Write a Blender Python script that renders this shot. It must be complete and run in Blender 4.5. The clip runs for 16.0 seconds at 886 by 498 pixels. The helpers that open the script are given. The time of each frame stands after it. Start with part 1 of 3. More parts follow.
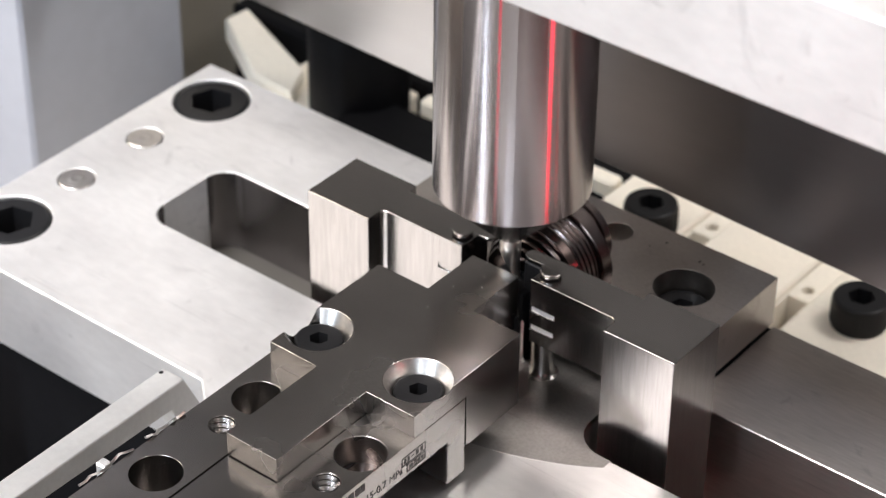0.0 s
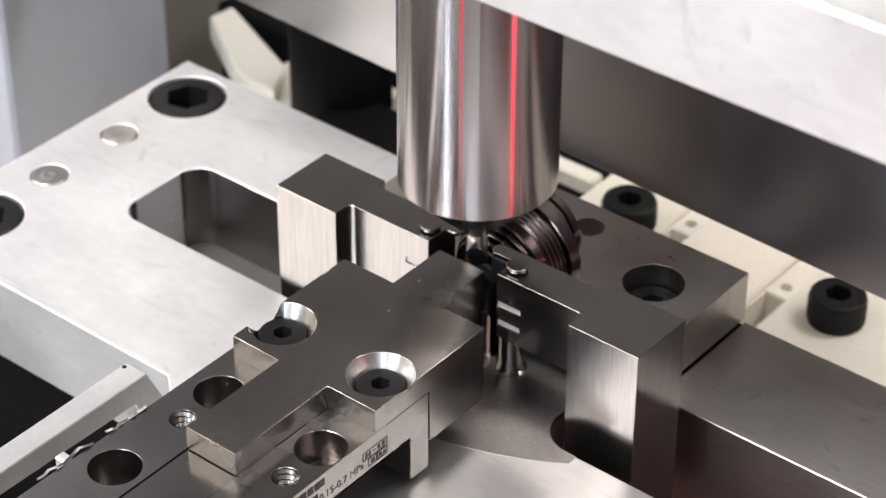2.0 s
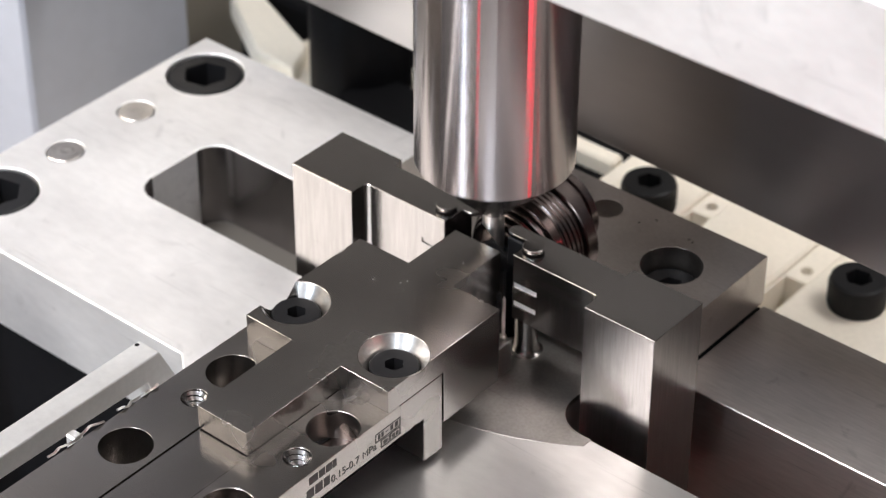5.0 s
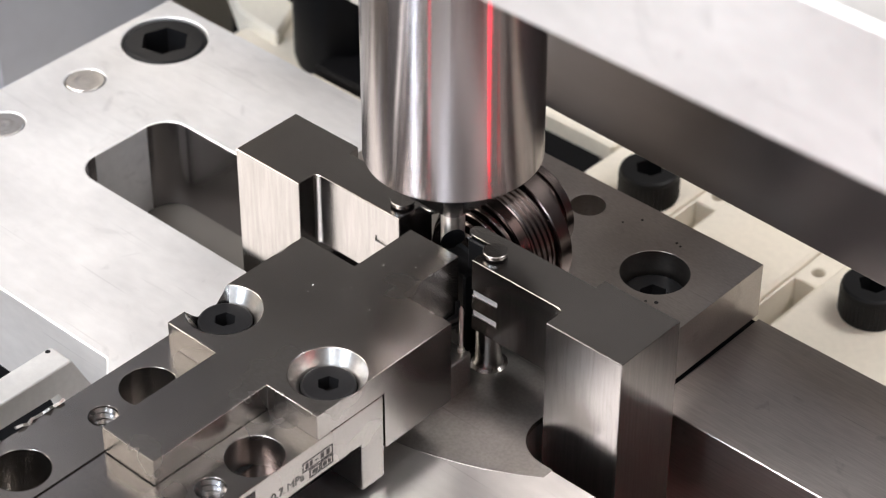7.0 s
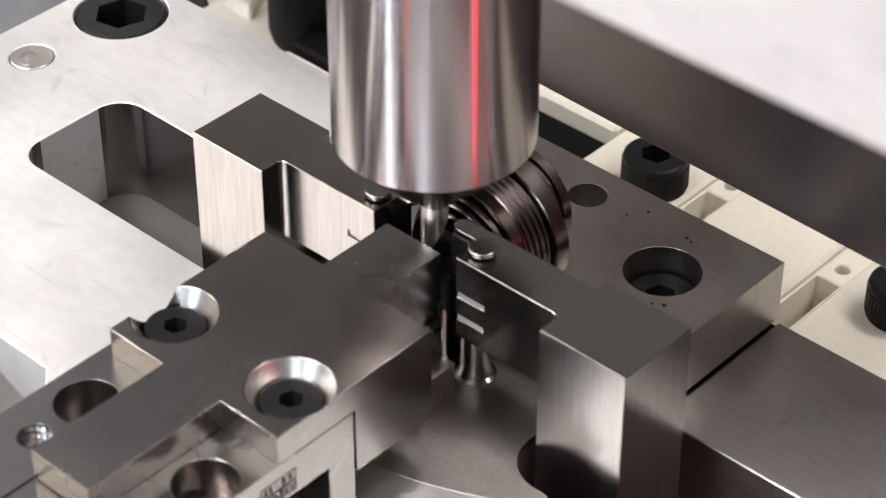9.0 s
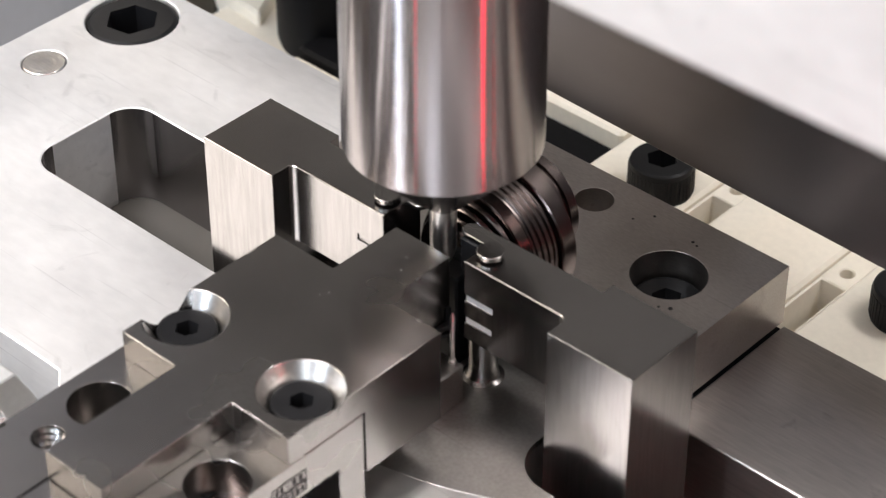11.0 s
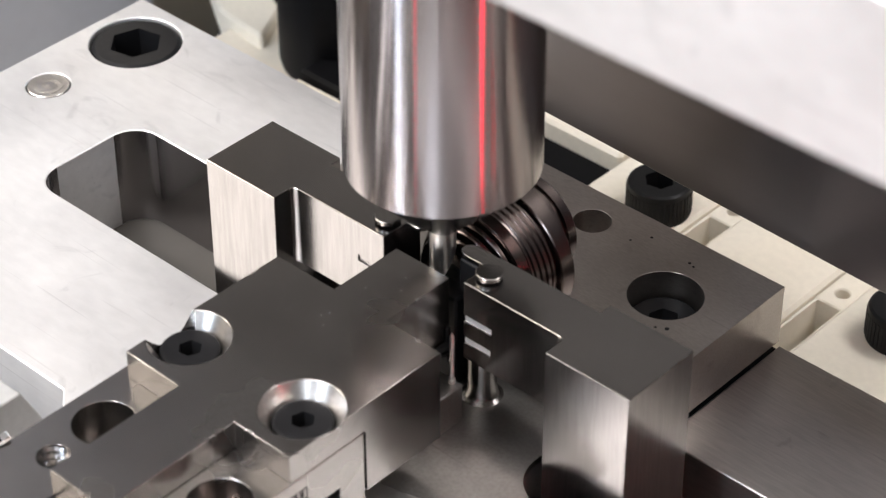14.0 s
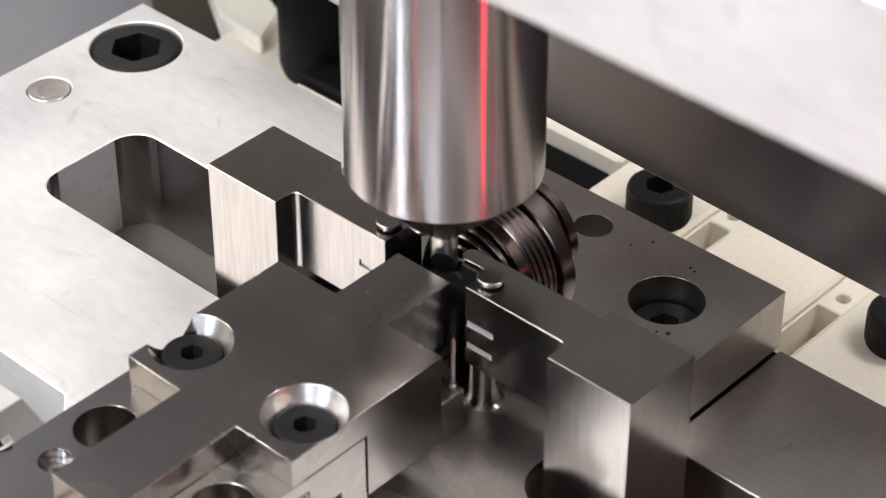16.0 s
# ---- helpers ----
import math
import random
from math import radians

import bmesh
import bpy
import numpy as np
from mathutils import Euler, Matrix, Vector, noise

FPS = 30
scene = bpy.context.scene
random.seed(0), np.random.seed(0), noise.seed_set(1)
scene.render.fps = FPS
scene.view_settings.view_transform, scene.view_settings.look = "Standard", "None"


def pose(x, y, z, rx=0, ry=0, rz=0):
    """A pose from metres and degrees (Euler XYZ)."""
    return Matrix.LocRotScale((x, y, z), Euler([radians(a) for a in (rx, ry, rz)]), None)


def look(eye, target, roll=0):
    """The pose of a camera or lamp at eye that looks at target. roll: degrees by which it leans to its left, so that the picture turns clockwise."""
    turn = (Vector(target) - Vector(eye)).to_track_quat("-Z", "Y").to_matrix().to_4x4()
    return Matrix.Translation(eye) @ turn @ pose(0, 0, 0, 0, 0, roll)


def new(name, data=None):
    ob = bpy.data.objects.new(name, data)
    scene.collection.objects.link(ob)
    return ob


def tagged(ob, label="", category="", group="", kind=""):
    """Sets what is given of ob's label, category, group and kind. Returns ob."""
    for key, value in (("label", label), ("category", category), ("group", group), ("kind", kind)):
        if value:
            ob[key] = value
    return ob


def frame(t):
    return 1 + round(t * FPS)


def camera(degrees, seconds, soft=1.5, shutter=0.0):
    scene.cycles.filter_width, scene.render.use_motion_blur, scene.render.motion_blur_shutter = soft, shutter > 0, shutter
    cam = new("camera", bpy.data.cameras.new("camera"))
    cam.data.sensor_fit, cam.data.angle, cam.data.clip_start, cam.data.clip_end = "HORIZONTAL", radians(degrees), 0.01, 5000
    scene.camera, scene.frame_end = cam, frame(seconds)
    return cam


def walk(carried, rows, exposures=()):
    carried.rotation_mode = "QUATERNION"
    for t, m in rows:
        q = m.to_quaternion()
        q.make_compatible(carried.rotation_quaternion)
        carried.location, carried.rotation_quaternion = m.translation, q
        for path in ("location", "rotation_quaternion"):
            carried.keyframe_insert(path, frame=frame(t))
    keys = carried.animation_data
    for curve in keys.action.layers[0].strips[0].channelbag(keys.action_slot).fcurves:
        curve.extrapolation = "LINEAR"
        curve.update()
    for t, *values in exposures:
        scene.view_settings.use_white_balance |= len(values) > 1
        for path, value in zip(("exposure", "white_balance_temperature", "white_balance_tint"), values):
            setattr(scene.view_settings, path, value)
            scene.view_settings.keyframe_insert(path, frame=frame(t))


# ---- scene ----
# ---- camera and its walk ----
cam = camera(20.99, 16.0, soft=1.15)
cam.data.dof.use_dof = True
cam.data.dof.focus_distance = 0.224
cam.data.dof.aperture_fstop = 66.0
walk(cam, [
    (0.0, pose(0.11901, -0.16400, 0.14930, 54.233, -0.494, 38.576)),
    (0.5, pose(0.12342, -0.15992, 0.14766, 54.309, -0.310, 38.770)),
    (1.0, pose(0.12437, -0.15963, 0.14761, 54.416, -0.155, 38.974)),
    (1.5, pose(0.12413, -0.15962, 0.14736, 54.438, -0.101, 39.045)),
    (2.0, pose(0.12397, -0.15989, 0.14749, 54.427, -0.111, 39.103)),
    (2.5, pose(0.12370, -0.15979, 0.14704, 54.426, -0.184, 39.160)),
    (3.0, pose(0.12338, -0.15968, 0.14682, 54.379, -0.279, 39.180)),
    (3.5, pose(0.12294, -0.15913, 0.14602, 54.365, -0.325, 39.194)),
    (4.0, pose(0.12325, -0.15946, 0.14663, 54.337, -0.304, 39.217)),
    (6.3, pose(0.12405, -0.14145, 0.14186, 52.989, -0.066, 41.536)),
    (6.5, pose(0.12321, -0.13618, 0.13963, 52.798, -0.063, 41.750)),
    (7.0, pose(0.11694, -0.13065, 0.13612, 52.346, -0.052, 42.349)),
    (7.5, pose(0.11048, -0.12135, 0.12825, 52.069, -0.091, 42.590)),
    (8.0, pose(0.10532, -0.11625, 0.12263, 52.030, -0.087, 42.643)),
    (8.5, pose(0.10230, -0.11588, 0.12167, 52.066, -0.025, 42.586)),
    (9.0, pose(0.10435, -0.11403, 0.12104, 52.038, -0.021, 42.418)),
    (9.2, pose(0.10487, -0.11387, 0.12081, 52.077, -0.086, 42.332)),
    (11.5, pose(0.10550, -0.11598, 0.12279, 52.209, 0.100, 42.614)),
    (12.0, pose(0.10594, -0.11609, 0.12312, 52.298, 0.140, 42.673)),
    (12.5, pose(0.10661, -0.11615, 0.12359, 52.367, 0.156, 42.633)),
    (13.0, pose(0.10655, -0.11680, 0.12411, 52.467, 0.141, 42.623)),
    (13.5, pose(0.10657, -0.11678, 0.12404, 52.524, 0.073, 42.562)),
    (14.0, pose(0.10684, -0.11689, 0.12416, 52.595, 0.073, 42.558)),
    (14.5, pose(0.10620, -0.11716, 0.12410, 52.577, 0.039, 42.527)),
    (15.0, pose(0.10644, -0.11735, 0.12445, 52.593, 0.033, 42.552)),
    (15.5, pose(0.10634, -0.11742, 0.12452, 52.616, 0.047, 42.551)),
    (16.0, pose(0.10655, -0.11723, 0.12425, 52.694, -0.010, 42.507)),
], exposures=[(0.0, 0.0), (16.0, 0.0)])

# ---- world and lights ----
world = bpy.data.worlds.new("room_air")
world.use_nodes = True
world.node_tree.nodes["Background"].inputs[0].default_value = (0.75, 0.78, 0.82, 1)
world.node_tree.nodes["Background"].inputs[1].default_value = 0.15
scene.world = world


def lamp(name, eye, target, sx, sy, watts, colour=(1, 1, 1)):
    data = bpy.data.lights.new(name, "AREA")
    data.shape, data.size, data.size_y, data.energy, data.color = "RECTANGLE", sx, sy, watts, colour
    ob = new(name, data)
    ob.matrix_world = look(eye, target)
    return ob


LAMPS = (((-0.20, -0.52, 1.27), 1.2, 0.45, 15, (1.0, 0.942, 0.92)),     # over the fixture
         ((-0.25, -1.10, 1.27), 0.8, 0.34, 35, (1.0, 0.942, 0.93)),       # row in front of it, added to brighten the front faces
         ((1.20, 0.05, 1.27), 0.3, 0.90, 6, (1.0, 0.942, 0.93)),          # row on the far side, added to lighten the right-hand faces
         ((0.50, 0.62, 1.27), 0.8, 0.30, 13, (1.0, 0.97, 0.95)))          # row behind it, added to lighten the cream plates
for at, sx, sy, watts, tone in LAMPS:
    lamp("overhead_lamp", at, (at[0], at[1], 0), sx, sy, watts, tone)
# warm fill, added for the bright left side of the spindle
lamp("warm_fill_lamp", (-0.74, -0.44, 0.48), (0, 0, 0), 0.42, 0.4, 6.2, (1.0, 0.92, 0.82))
# two narrow area lights, added to make the pale streaks on the spindle
lamp("streak_lamp", (0.55, -0.92, 0.55), (0, 0, 0.1), 0.012, 0.7, 2.6, (0.78, 0.88, 1.0))
lamp("streak_lamp", (-0.12, -1.05, 0.55), (0, 0, 0.1), 0.03, 0.8, 7.5, (0.66, 0.82, 1.0))


# ---- materials ----
def material(name, colour, rough, metal=0.0, grain=0.05, grain_scale=(1, 1, 1), grain_size=900.0, bump=0.02,
             stain=0.15, stain_size=60.0, aniso=0.0, rough_var=0.1, dark=None, spec=0.5, scuff=0.0):
    """Grain (fine, may be stretched to brushing) and stains (broad) vary colour and roughness."""
    m = bpy.data.materials.new(name)
    m.use_nodes = True
    nt = m.node_tree
    nt.nodes["Principled BSDF"].inputs["Specular IOR Level"].default_value = spec
    b = nt.nodes["Principled BSDF"]
    tc = nt.nodes.new("ShaderNodeTexCoord")
    mp = nt.nodes.new("ShaderNodeMapping")
    mp.inputs["Scale"].default_value = grain_scale
    nt.links.new(tc.outputs["Object"], mp.inputs["Vector"])
    n1 = nt.nodes.new("ShaderNodeTexNoise")
    n1.inputs["Scale"].default_value, n1.inputs["Detail"].default_value = grain_size, 5
    nt.links.new(mp.outputs[0], n1.inputs["Vector"])
    n2 = nt.nodes.new("ShaderNodeTexNoise")
    n2.inputs["Scale"].default_value, n2.inputs["Detail"].default_value = stain_size, 3
    n2.inputs["Roughness"].default_value = 0.5
    nt.links.new(tc.outputs["Object"], n2.inputs["Vector"])
    mul = nt.nodes.new("ShaderNodeMix")
    mul.data_type = "RGBA"
    c2 = dark or tuple(v * (1 - stain * 2) for v in colour)
    mul.inputs["A"].default_value, mul.inputs["B"].default_value = (*c2, 1), (*colour, 1)
    ramp = nt.nodes.new("ShaderNodeMapRange")
    ramp.inputs["From Min"].default_value, ramp.inputs["From Max"].default_value = 0.3, 0.6
    nt.links.new(n2.outputs["Fac"], ramp.inputs["Value"])
    nt.links.new(ramp.outputs[0], mul.inputs["Factor"])
    mix2 = nt.nodes.new("ShaderNodeMix")
    mix2.data_type, mix2.blend_type = "RGBA", "MULTIPLY"
    mix2.inputs["Factor"].default_value = 1.0
    g = nt.nodes.new("ShaderNodeMapRange")
    g.inputs["From Min"].default_value, g.inputs["From Max"].default_value = 0.3, 0.7
    g.inputs["To Min"].default_value, g.inputs["To Max"].default_value = 1 - 2 * grain, 1.0
    nt.links.new(n1.outputs["Fac"], g.inputs["Value"])
    nt.links.new(mul.outputs["Result"], mix2.inputs["A"])
    nt.links.new(g.outputs[0], mix2.inputs["B"])
    out = mix2.outputs["Result"]
    if scuff:
        n3 = nt.nodes.new("ShaderNodeTexNoise")
        n3.inputs["Scale"].default_value, n3.inputs["Detail"].default_value = 170, 7
        n3.inputs["Distortion"].default_value = 1.6
        nt.links.new(tc.outputs["Object"], n3.inputs["Vector"])
        cut = nt.nodes.new("ShaderNodeMapRange")
        cut.inputs["From Min"].default_value, cut.inputs["From Max"].default_value = 0.63, 0.72
        cut.inputs["To Max"].default_value = scuff
        nt.links.new(n3.outputs["Fac"], cut.inputs["Value"])
        mp2 = nt.nodes.new("ShaderNodeMapping")
        mp2.inputs["Rotation"].default_value, mp2.inputs["Scale"].default_value = (0, 0, 0.6), (0.03, 1.2, 1.2)
        nt.links.new(tc.outputs["Object"], mp2.inputs["Vector"])
        n4 = nt.nodes.new("ShaderNodeTexNoise")
        n4.inputs["Scale"].default_value, n4.inputs["Detail"].default_value = 2200, 2
        nt.links.new(mp2.outputs[0], n4.inputs["Vector"])
        hair = nt.nodes.new("ShaderNodeMapRange")
        hair.inputs["From Min"].default_value, hair.inputs["From Max"].default_value = 0.66, 0.74
        hair.inputs["To Max"].default_value = scuff
        nt.links.new(n4.outputs["Fac"], hair.inputs["Value"])
        add = nt.nodes.new("ShaderNodeMath")
        add.operation, add.use_clamp = "ADD", True
        nt.links.new(cut.outputs[0], add.inputs[0])
        nt.links.new(hair.outputs[0], add.inputs[1])
        wear = nt.nodes.new("ShaderNodeMix")
        wear.data_type = "RGBA"
        wear.inputs["B"].default_value = (*[v * 0.55 for v in colour], 1)
        nt.links.new(out, wear.inputs["A"])
        nt.links.new(add.outputs[0], wear.inputs["Factor"])
        out = wear.outputs["Result"]
    nt.links.new(out, b.inputs["Base Color"])
    r = nt.nodes.new("ShaderNodeMapRange")
    r.inputs["From Min"].default_value, r.inputs["From Max"].default_value = 0.3, 0.7
    r.inputs["To Min"].default_value, r.inputs["To Max"].default_value = rough - rough_var * rough, rough + rough_var * rough
    nt.links.new(n2.outputs["Fac"], r.inputs["Value"])
    nt.links.new(r.outputs[0], b.inputs["Roughness"])
    b.inputs["Metallic"].default_value = metal
    if bump:
        bp = nt.nodes.new("ShaderNodeBump")
        bp.inputs["Strength"].default_value, bp.inputs["Distance"].default_value = bump, 0.0002
        nt.links.new(n1.outputs["Fac"], bp.inputs["Height"])
        nt.links.new(bp.outputs[0], b.inputs["Normal"])
    if aniso:
        tg = nt.nodes.new("ShaderNodeTangent")
        tg.direction_type, tg.axis = "RADIAL", "Z"
        nt.links.new(tg.outputs[0], b.inputs["Tangent"])
        b.inputs["Anisotropic"].default_value = aniso
        b.inputs["Anisotropic Rotation"].default_value = 0.25
    return m


STEEL = material("ground_steel", (0.315, 0.298, 0.286), 0.22, 1, 0.10, (1, 1, 0.05), 4200, 0.005, 0.06, 90, scuff=0.2)
STEEL_DARK = material("oiled_steel", (0.305, 0.288, 0.275), 0.26, 1, 0.05, (0.5, 1, 1), 4200, 0.012, 0.09, 80, scuff=0.25)
STEEL_MATT = material("fine_milled_steel", (0.38, 0.352, 0.33), 0.36, 1, 0.07, (0.3, 1, 1), 5200, 0.015, 0.09, 130, scuff=0.35)
STEEL_SIDE = material("worn_ground_steel", (0.57, 0.53, 0.50), 0.35, 1, 0.08, (0.08, 1, 1), 5200, 0.012, 0.10, 50, scuff=0.55)
STEEL_PAD = material("worn_pad_steel", (0.43, 0.41, 0.39), 0.40, 1, 0.08, (1, 1, 1), 3000, 0.015, 0.12, 130, scuff=0.5)
STEEL_LIGHT = material("bright_ground_steel", (0.60, 0.575, 0.55), 0.32, 1, 0.10, (0.1, 1, 1), 4500, 0.012, 0.08, 60, scuff=0.4)
STEEL_BRIGHT = material("fresh_cut_steel", (0.68, 0.65, 0.62), 0.32, 1, 0.08, (1, 1, 1), 2500, 0.02, 0.08, 200)
TURNED = material("turned_steel", (0.335, 0.304, 0.302), 0.155, 1, 0.02, (0.05, 0.05, 8), 400, 0, 0.03, 60, aniso=1.0)
ALU = material("milled_aluminium", (0.90, 0.89, 0.885), 0.58, 1, 0.03, (0.5, 1, 1), 900, 0.03, 0.05, 50, scuff=0.25)
SATIN_LIT = material("lit_satin_aluminium", (0.36, 0.352, 0.348), 0.36, 1, 0.02, (0.2, 1, 1), 500, 0.01, 0.04, 20)
ALU_SATIN = material("satin_milled_aluminium", (0.78, 0.765, 0.755), 0.34, 1, 0.04, (0.4, 1, 1), 900, 0.02, 0.06, 60, scuff=0.3)
MILLED_SHADED = material("shaded_end_milled_aluminium", (0.40, 0.38, 0.385), 0.22, 1, 0.05, (1, 1, 0.1), 900, 0.02, 0.06, 120)
ALU_GREY = material("anodised_aluminium", (0.90, 0.90, 0.89), 0.52, 1, 0.03, (1, 1, 1), 1500, 0.02, 0.05, 80)
BLACK = material("black_oxide", (0.010, 0.010, 0.011), 0.42, 0, 0.10, (1, 1, 1), 1500, 0.05, 0.10, 300, spec=0.2)
BLACK_RUBBER = material("black_plastic", (0.006, 0.006, 0.007), 0.55, 0, 0.1, (1, 1, 1), 900, 0.05, 0.1, 100, spec=0.08)
BRONZE = material("dark_bronze", (0.20, 0.165, 0.155), 0.20, 1, 0.05, (1, 1, 1), 900, 0.02, 0.15, 200)
CREAM = material("cream_paint", (0.88, 0.81, 0.69), 0.45, 0, 0.03, (1, 1, 1), 1200, 0.02, 0.04, 60)
INK = material("black_ink", (0.02, 0.02, 0.02), 0.6)
RED_PAINT = material("dark_red_paint", (0.12, 0.03, 0.03), 0.6, 0, 0.05, (1, 1, 1), 300, 0.03, 0.06, 20)
TRAY = material("dark_tray_plastic", (0.035, 0.035, 0.038), 0.5, 0, 0.08, (1, 1, 1), 600, 0.04, 0.12, 40)
TABLE = material("grey_table_paint", (0.23, 0.225, 0.21), 0.5, 0, 0.06, (1, 1, 1), 400, 0.05, 0.08, 12)
PANEL = material("grey_panel_paint", (0.34, 0.31, 0.26), 0.5, 0, 0.03, (1, 1, 1), 300, 0.03, 0.05, 8)
DARK_BOARD = material("dark_board_paint", (0.055, 0.052, 0.05), 0.5, 0, 0.03, (1, 1, 1), 300, 0.03, 0.05, 8)
DARK_PANEL = material("dark_machine_paint", (0.12, 0.113, 0.10), 0.5, 0, 0.03, (1, 1, 1), 300, 0.03, 0.05, 8)
PANEL_LIGHT = material("pale_panel_paint", (0.47, 0.49, 0.55), 0.5, 0, 0.03, (1, 1, 1), 300, 0.03, 0.04, 8)
WALL = material("wall_paint", (0.26, 0.25, 0.245), 0.7, 0, 0.03, (1, 1, 1), 60, 0.05, 0.05, 2)
CEILING = material("ceiling_paint", (0.8, 0.79, 0.77), 0.8, 0, 0.03, (1, 1, 1), 60, 0.05, 0.05, 2)


def glow(name, colour, strength):
    m = bpy.data.materials.new(name)
    m.use_nodes = True
    b = m.node_tree.nodes["Principled BSDF"]
    b.inputs["Base Color"].default_value = (*[min(1, c) for c in colour], 1)
    b.inputs["Emission Color"].default_value = (*colour, 1)
    b.inputs["Emission Strength"].default_value = strength
    return m


RED_GLOW = glow("red_streak_glow", (1.0, 0.06, 0.09), 7.0)
RED_DIM = glow("dim_red_streak_glow", (1.0, 0.10, 0.14), 1.8)
SATIN_SHADED = material("shaded_satin_aluminium", (0.165, 0.152, 0.15), 0.42, 1, 0.02, (0.2, 1, 1), 500, 0.01, 0.04, 20)


# ---- building helpers: all shapes are given in millimetres ----
def box(bm, x0, x1, y0, y1, z0, z1):
    v = [bm.verts.new(p) for p in ((x0, y0, z0), (x1, y0, z0), (x1, y1, z0), (x0, y1, z0),
                                   (x0, y0, z1), (x1, y0, z1), (x1, y1, z1), (x0, y1, z1))]
    for f in ((3, 2, 1, 0), (4, 5, 6, 7), (0, 1, 5, 4), (1, 2, 6, 5), (2, 3, 7, 6), (3, 0, 4, 7)):
        bm.faces.new([v[i] for i in f])
    return bm


def prism(bm, poly, z0, z1):
    """An upright prism over a counter-clockwise outline."""
    lo = [bm.verts.new((x, y, z0)) for x, y in poly]
    hi = [bm.verts.new((x, y, z1)) for x, y in poly]
    n = len(poly)
    bm.faces.new(lo[::-1])
    bm.faces.new(hi)
    for i in range(n):
        bm.faces.new((lo[i], lo[(i + 1) % n], hi[(i + 1) % n], hi[i]))
    return bm


def slot_outline(x0, x1, y0, y1, r, n=8):
    pts = []
    for cx, cy, a in ((x1 - r, y0 + r, -90), (x1 - r, y1 - r, 0), (x0 + r, y1 - r, 90), (x0 + r, y0 + r, 180)):
        pts += [(cx + r * math.cos(radians(a + 90 * i / n)), cy + r * math.sin(radians(a + 90 * i / n))) for i in range(n + 1)]
    return pts


def circle(cx, cy, r, n=48):
    return [(cx + r * math.cos(2 * math.pi * i / n), cy + r * math.sin(2 * math.pi * i / n)) for i in range(n)]


def lathe(bm, profile, centre=(0, 0, 0), axis="z", n=64):
    """A closed solid of revolution; profile is (radius, height) from the bottom up, ends on the axis are capped."""
    rings = []
    for r, h in profile:
        ring = []
        for i in range(n):
            a = 2 * math.pi * i / n
            p = (r * math.cos(a), r * math.sin(a), h)
            if axis == "y":
                p = (r * math.sin(a), h, r * math.cos(a))
            elif axis == "x":
                p = (h, r * math.cos(a), r * math.sin(a))
            ring.append(bm.verts.new((p[0] + centre[0], p[1] + centre[1], p[2] + centre[2])))
        rings.append(ring)
    for a, b in zip(rings, rings[1:]):
        for i in range(n):
            bm.faces.new((a[i], a[(i + 1) % n], b[(i + 1) % n], b[i]))
    bm.faces.new(rings[0][::-1])
    bm.faces.new(rings[-1])
    return bm


def finish(bm):
    bmesh.ops.recalc_face_normals(bm, faces=bm.faces)
    for v in bm.verts:
        v.co *= 0.001
    return bm


def carved(bm, cutters=(), chamfer=0.0, angle=35, joins=()):
    """Cuts the closed cutters out of bm and breaks its sharp edges; returns a mesh in metres."""
    bmesh.ops.recalc_face_normals(bm, faces=bm.faces)
    base = bpy.data.meshes.new("work")
    bm.to_mesh(base)
    ob = bpy.data.objects.new("work", base)
    scene.collection.objects.link(ob)
    spare = [ob]
    for c, op in [(j, "UNION") for j in joins] + [(c, "DIFFERENCE") for c in cutters]:
        bmesh.ops.recalc_face_normals(c, faces=c.faces)
        cm = bpy.data.meshes.new("work_cut")
        c.to_mesh(cm)
        co = bpy.data.objects.new("work_cut", cm)
        scene.collection.objects.link(co)
        spare.append(co)
        mod = ob.modifiers.new("cut", "BOOLEAN")
        mod.operation, mod.object, mod.solver = op, co, "EXACT"
    if chamfer:
        mod = ob.modifiers.new("chamfer", "BEVEL")
        mod.width, mod.segments, mod.limit_method, mod.angle_limit = chamfer, 1, "ANGLE", radians(angle)
        mod.use_clamp_overlap = True
    me = bpy.data.meshes.new_from_object(ob.evaluated_get(bpy.context.evaluated_depsgraph_get()))
    for o in spare:
        d = o.data
        bpy.data.objects.remove(o)
        bpy.data.meshes.remove(d)
    me.transform(Matrix.Scale(0.001, 4))
    me.set_sharp_from_angle(angle=radians(32))
    curved = bmesh.new()
    curved.from_mesh(me)
    for f in curved.faces:
        f.smooth = any(len(e.link_faces) == 2 and 0.006 < e.calc_face_angle(0) < 0.55 for e in f.edges)
        if f.calc_area() > 3e-6 and max(abs(c) for c in f.normal) > 0.9995:
            f.smooth = False
    curved.to_mesh(me)
    curved.free()
    return me


def part(name, bm, mat, parent=None, label="", cutters=(), chamfer=0.0, at=None, joins=()):
    me = carved(bm, cutters, chamfer, joins=joins)
    me.name = name
    me.materials.clear()
    me.materials.append(mat)
    ob = new(name, me)
    if parent:
        ob.parent = parent
    if at is not None:
        ob.matrix_basis = at
    if label:
        tagged(ob, label)
    return ob


def thing(name, x, y, z, label, category, group="", kind=""):
    """An empty at a thing's base, in millimetres; its parts are built round that point."""
    ob = new(name)
    ob.empty_display_size = 0.005
    ob.matrix_basis = pose(x * 0.001, y * 0.001, z * 0.001)
    return tagged(ob, label, category, group, kind)


def B():
    return bmesh.new()


def hexagon(cx, cy, af):
    r = af / math.sqrt(3)
    return [(cx + r * math.cos(radians(60 * i + 12)), cy + r * math.sin(radians(60 * i + 12))) for i in range(6)]


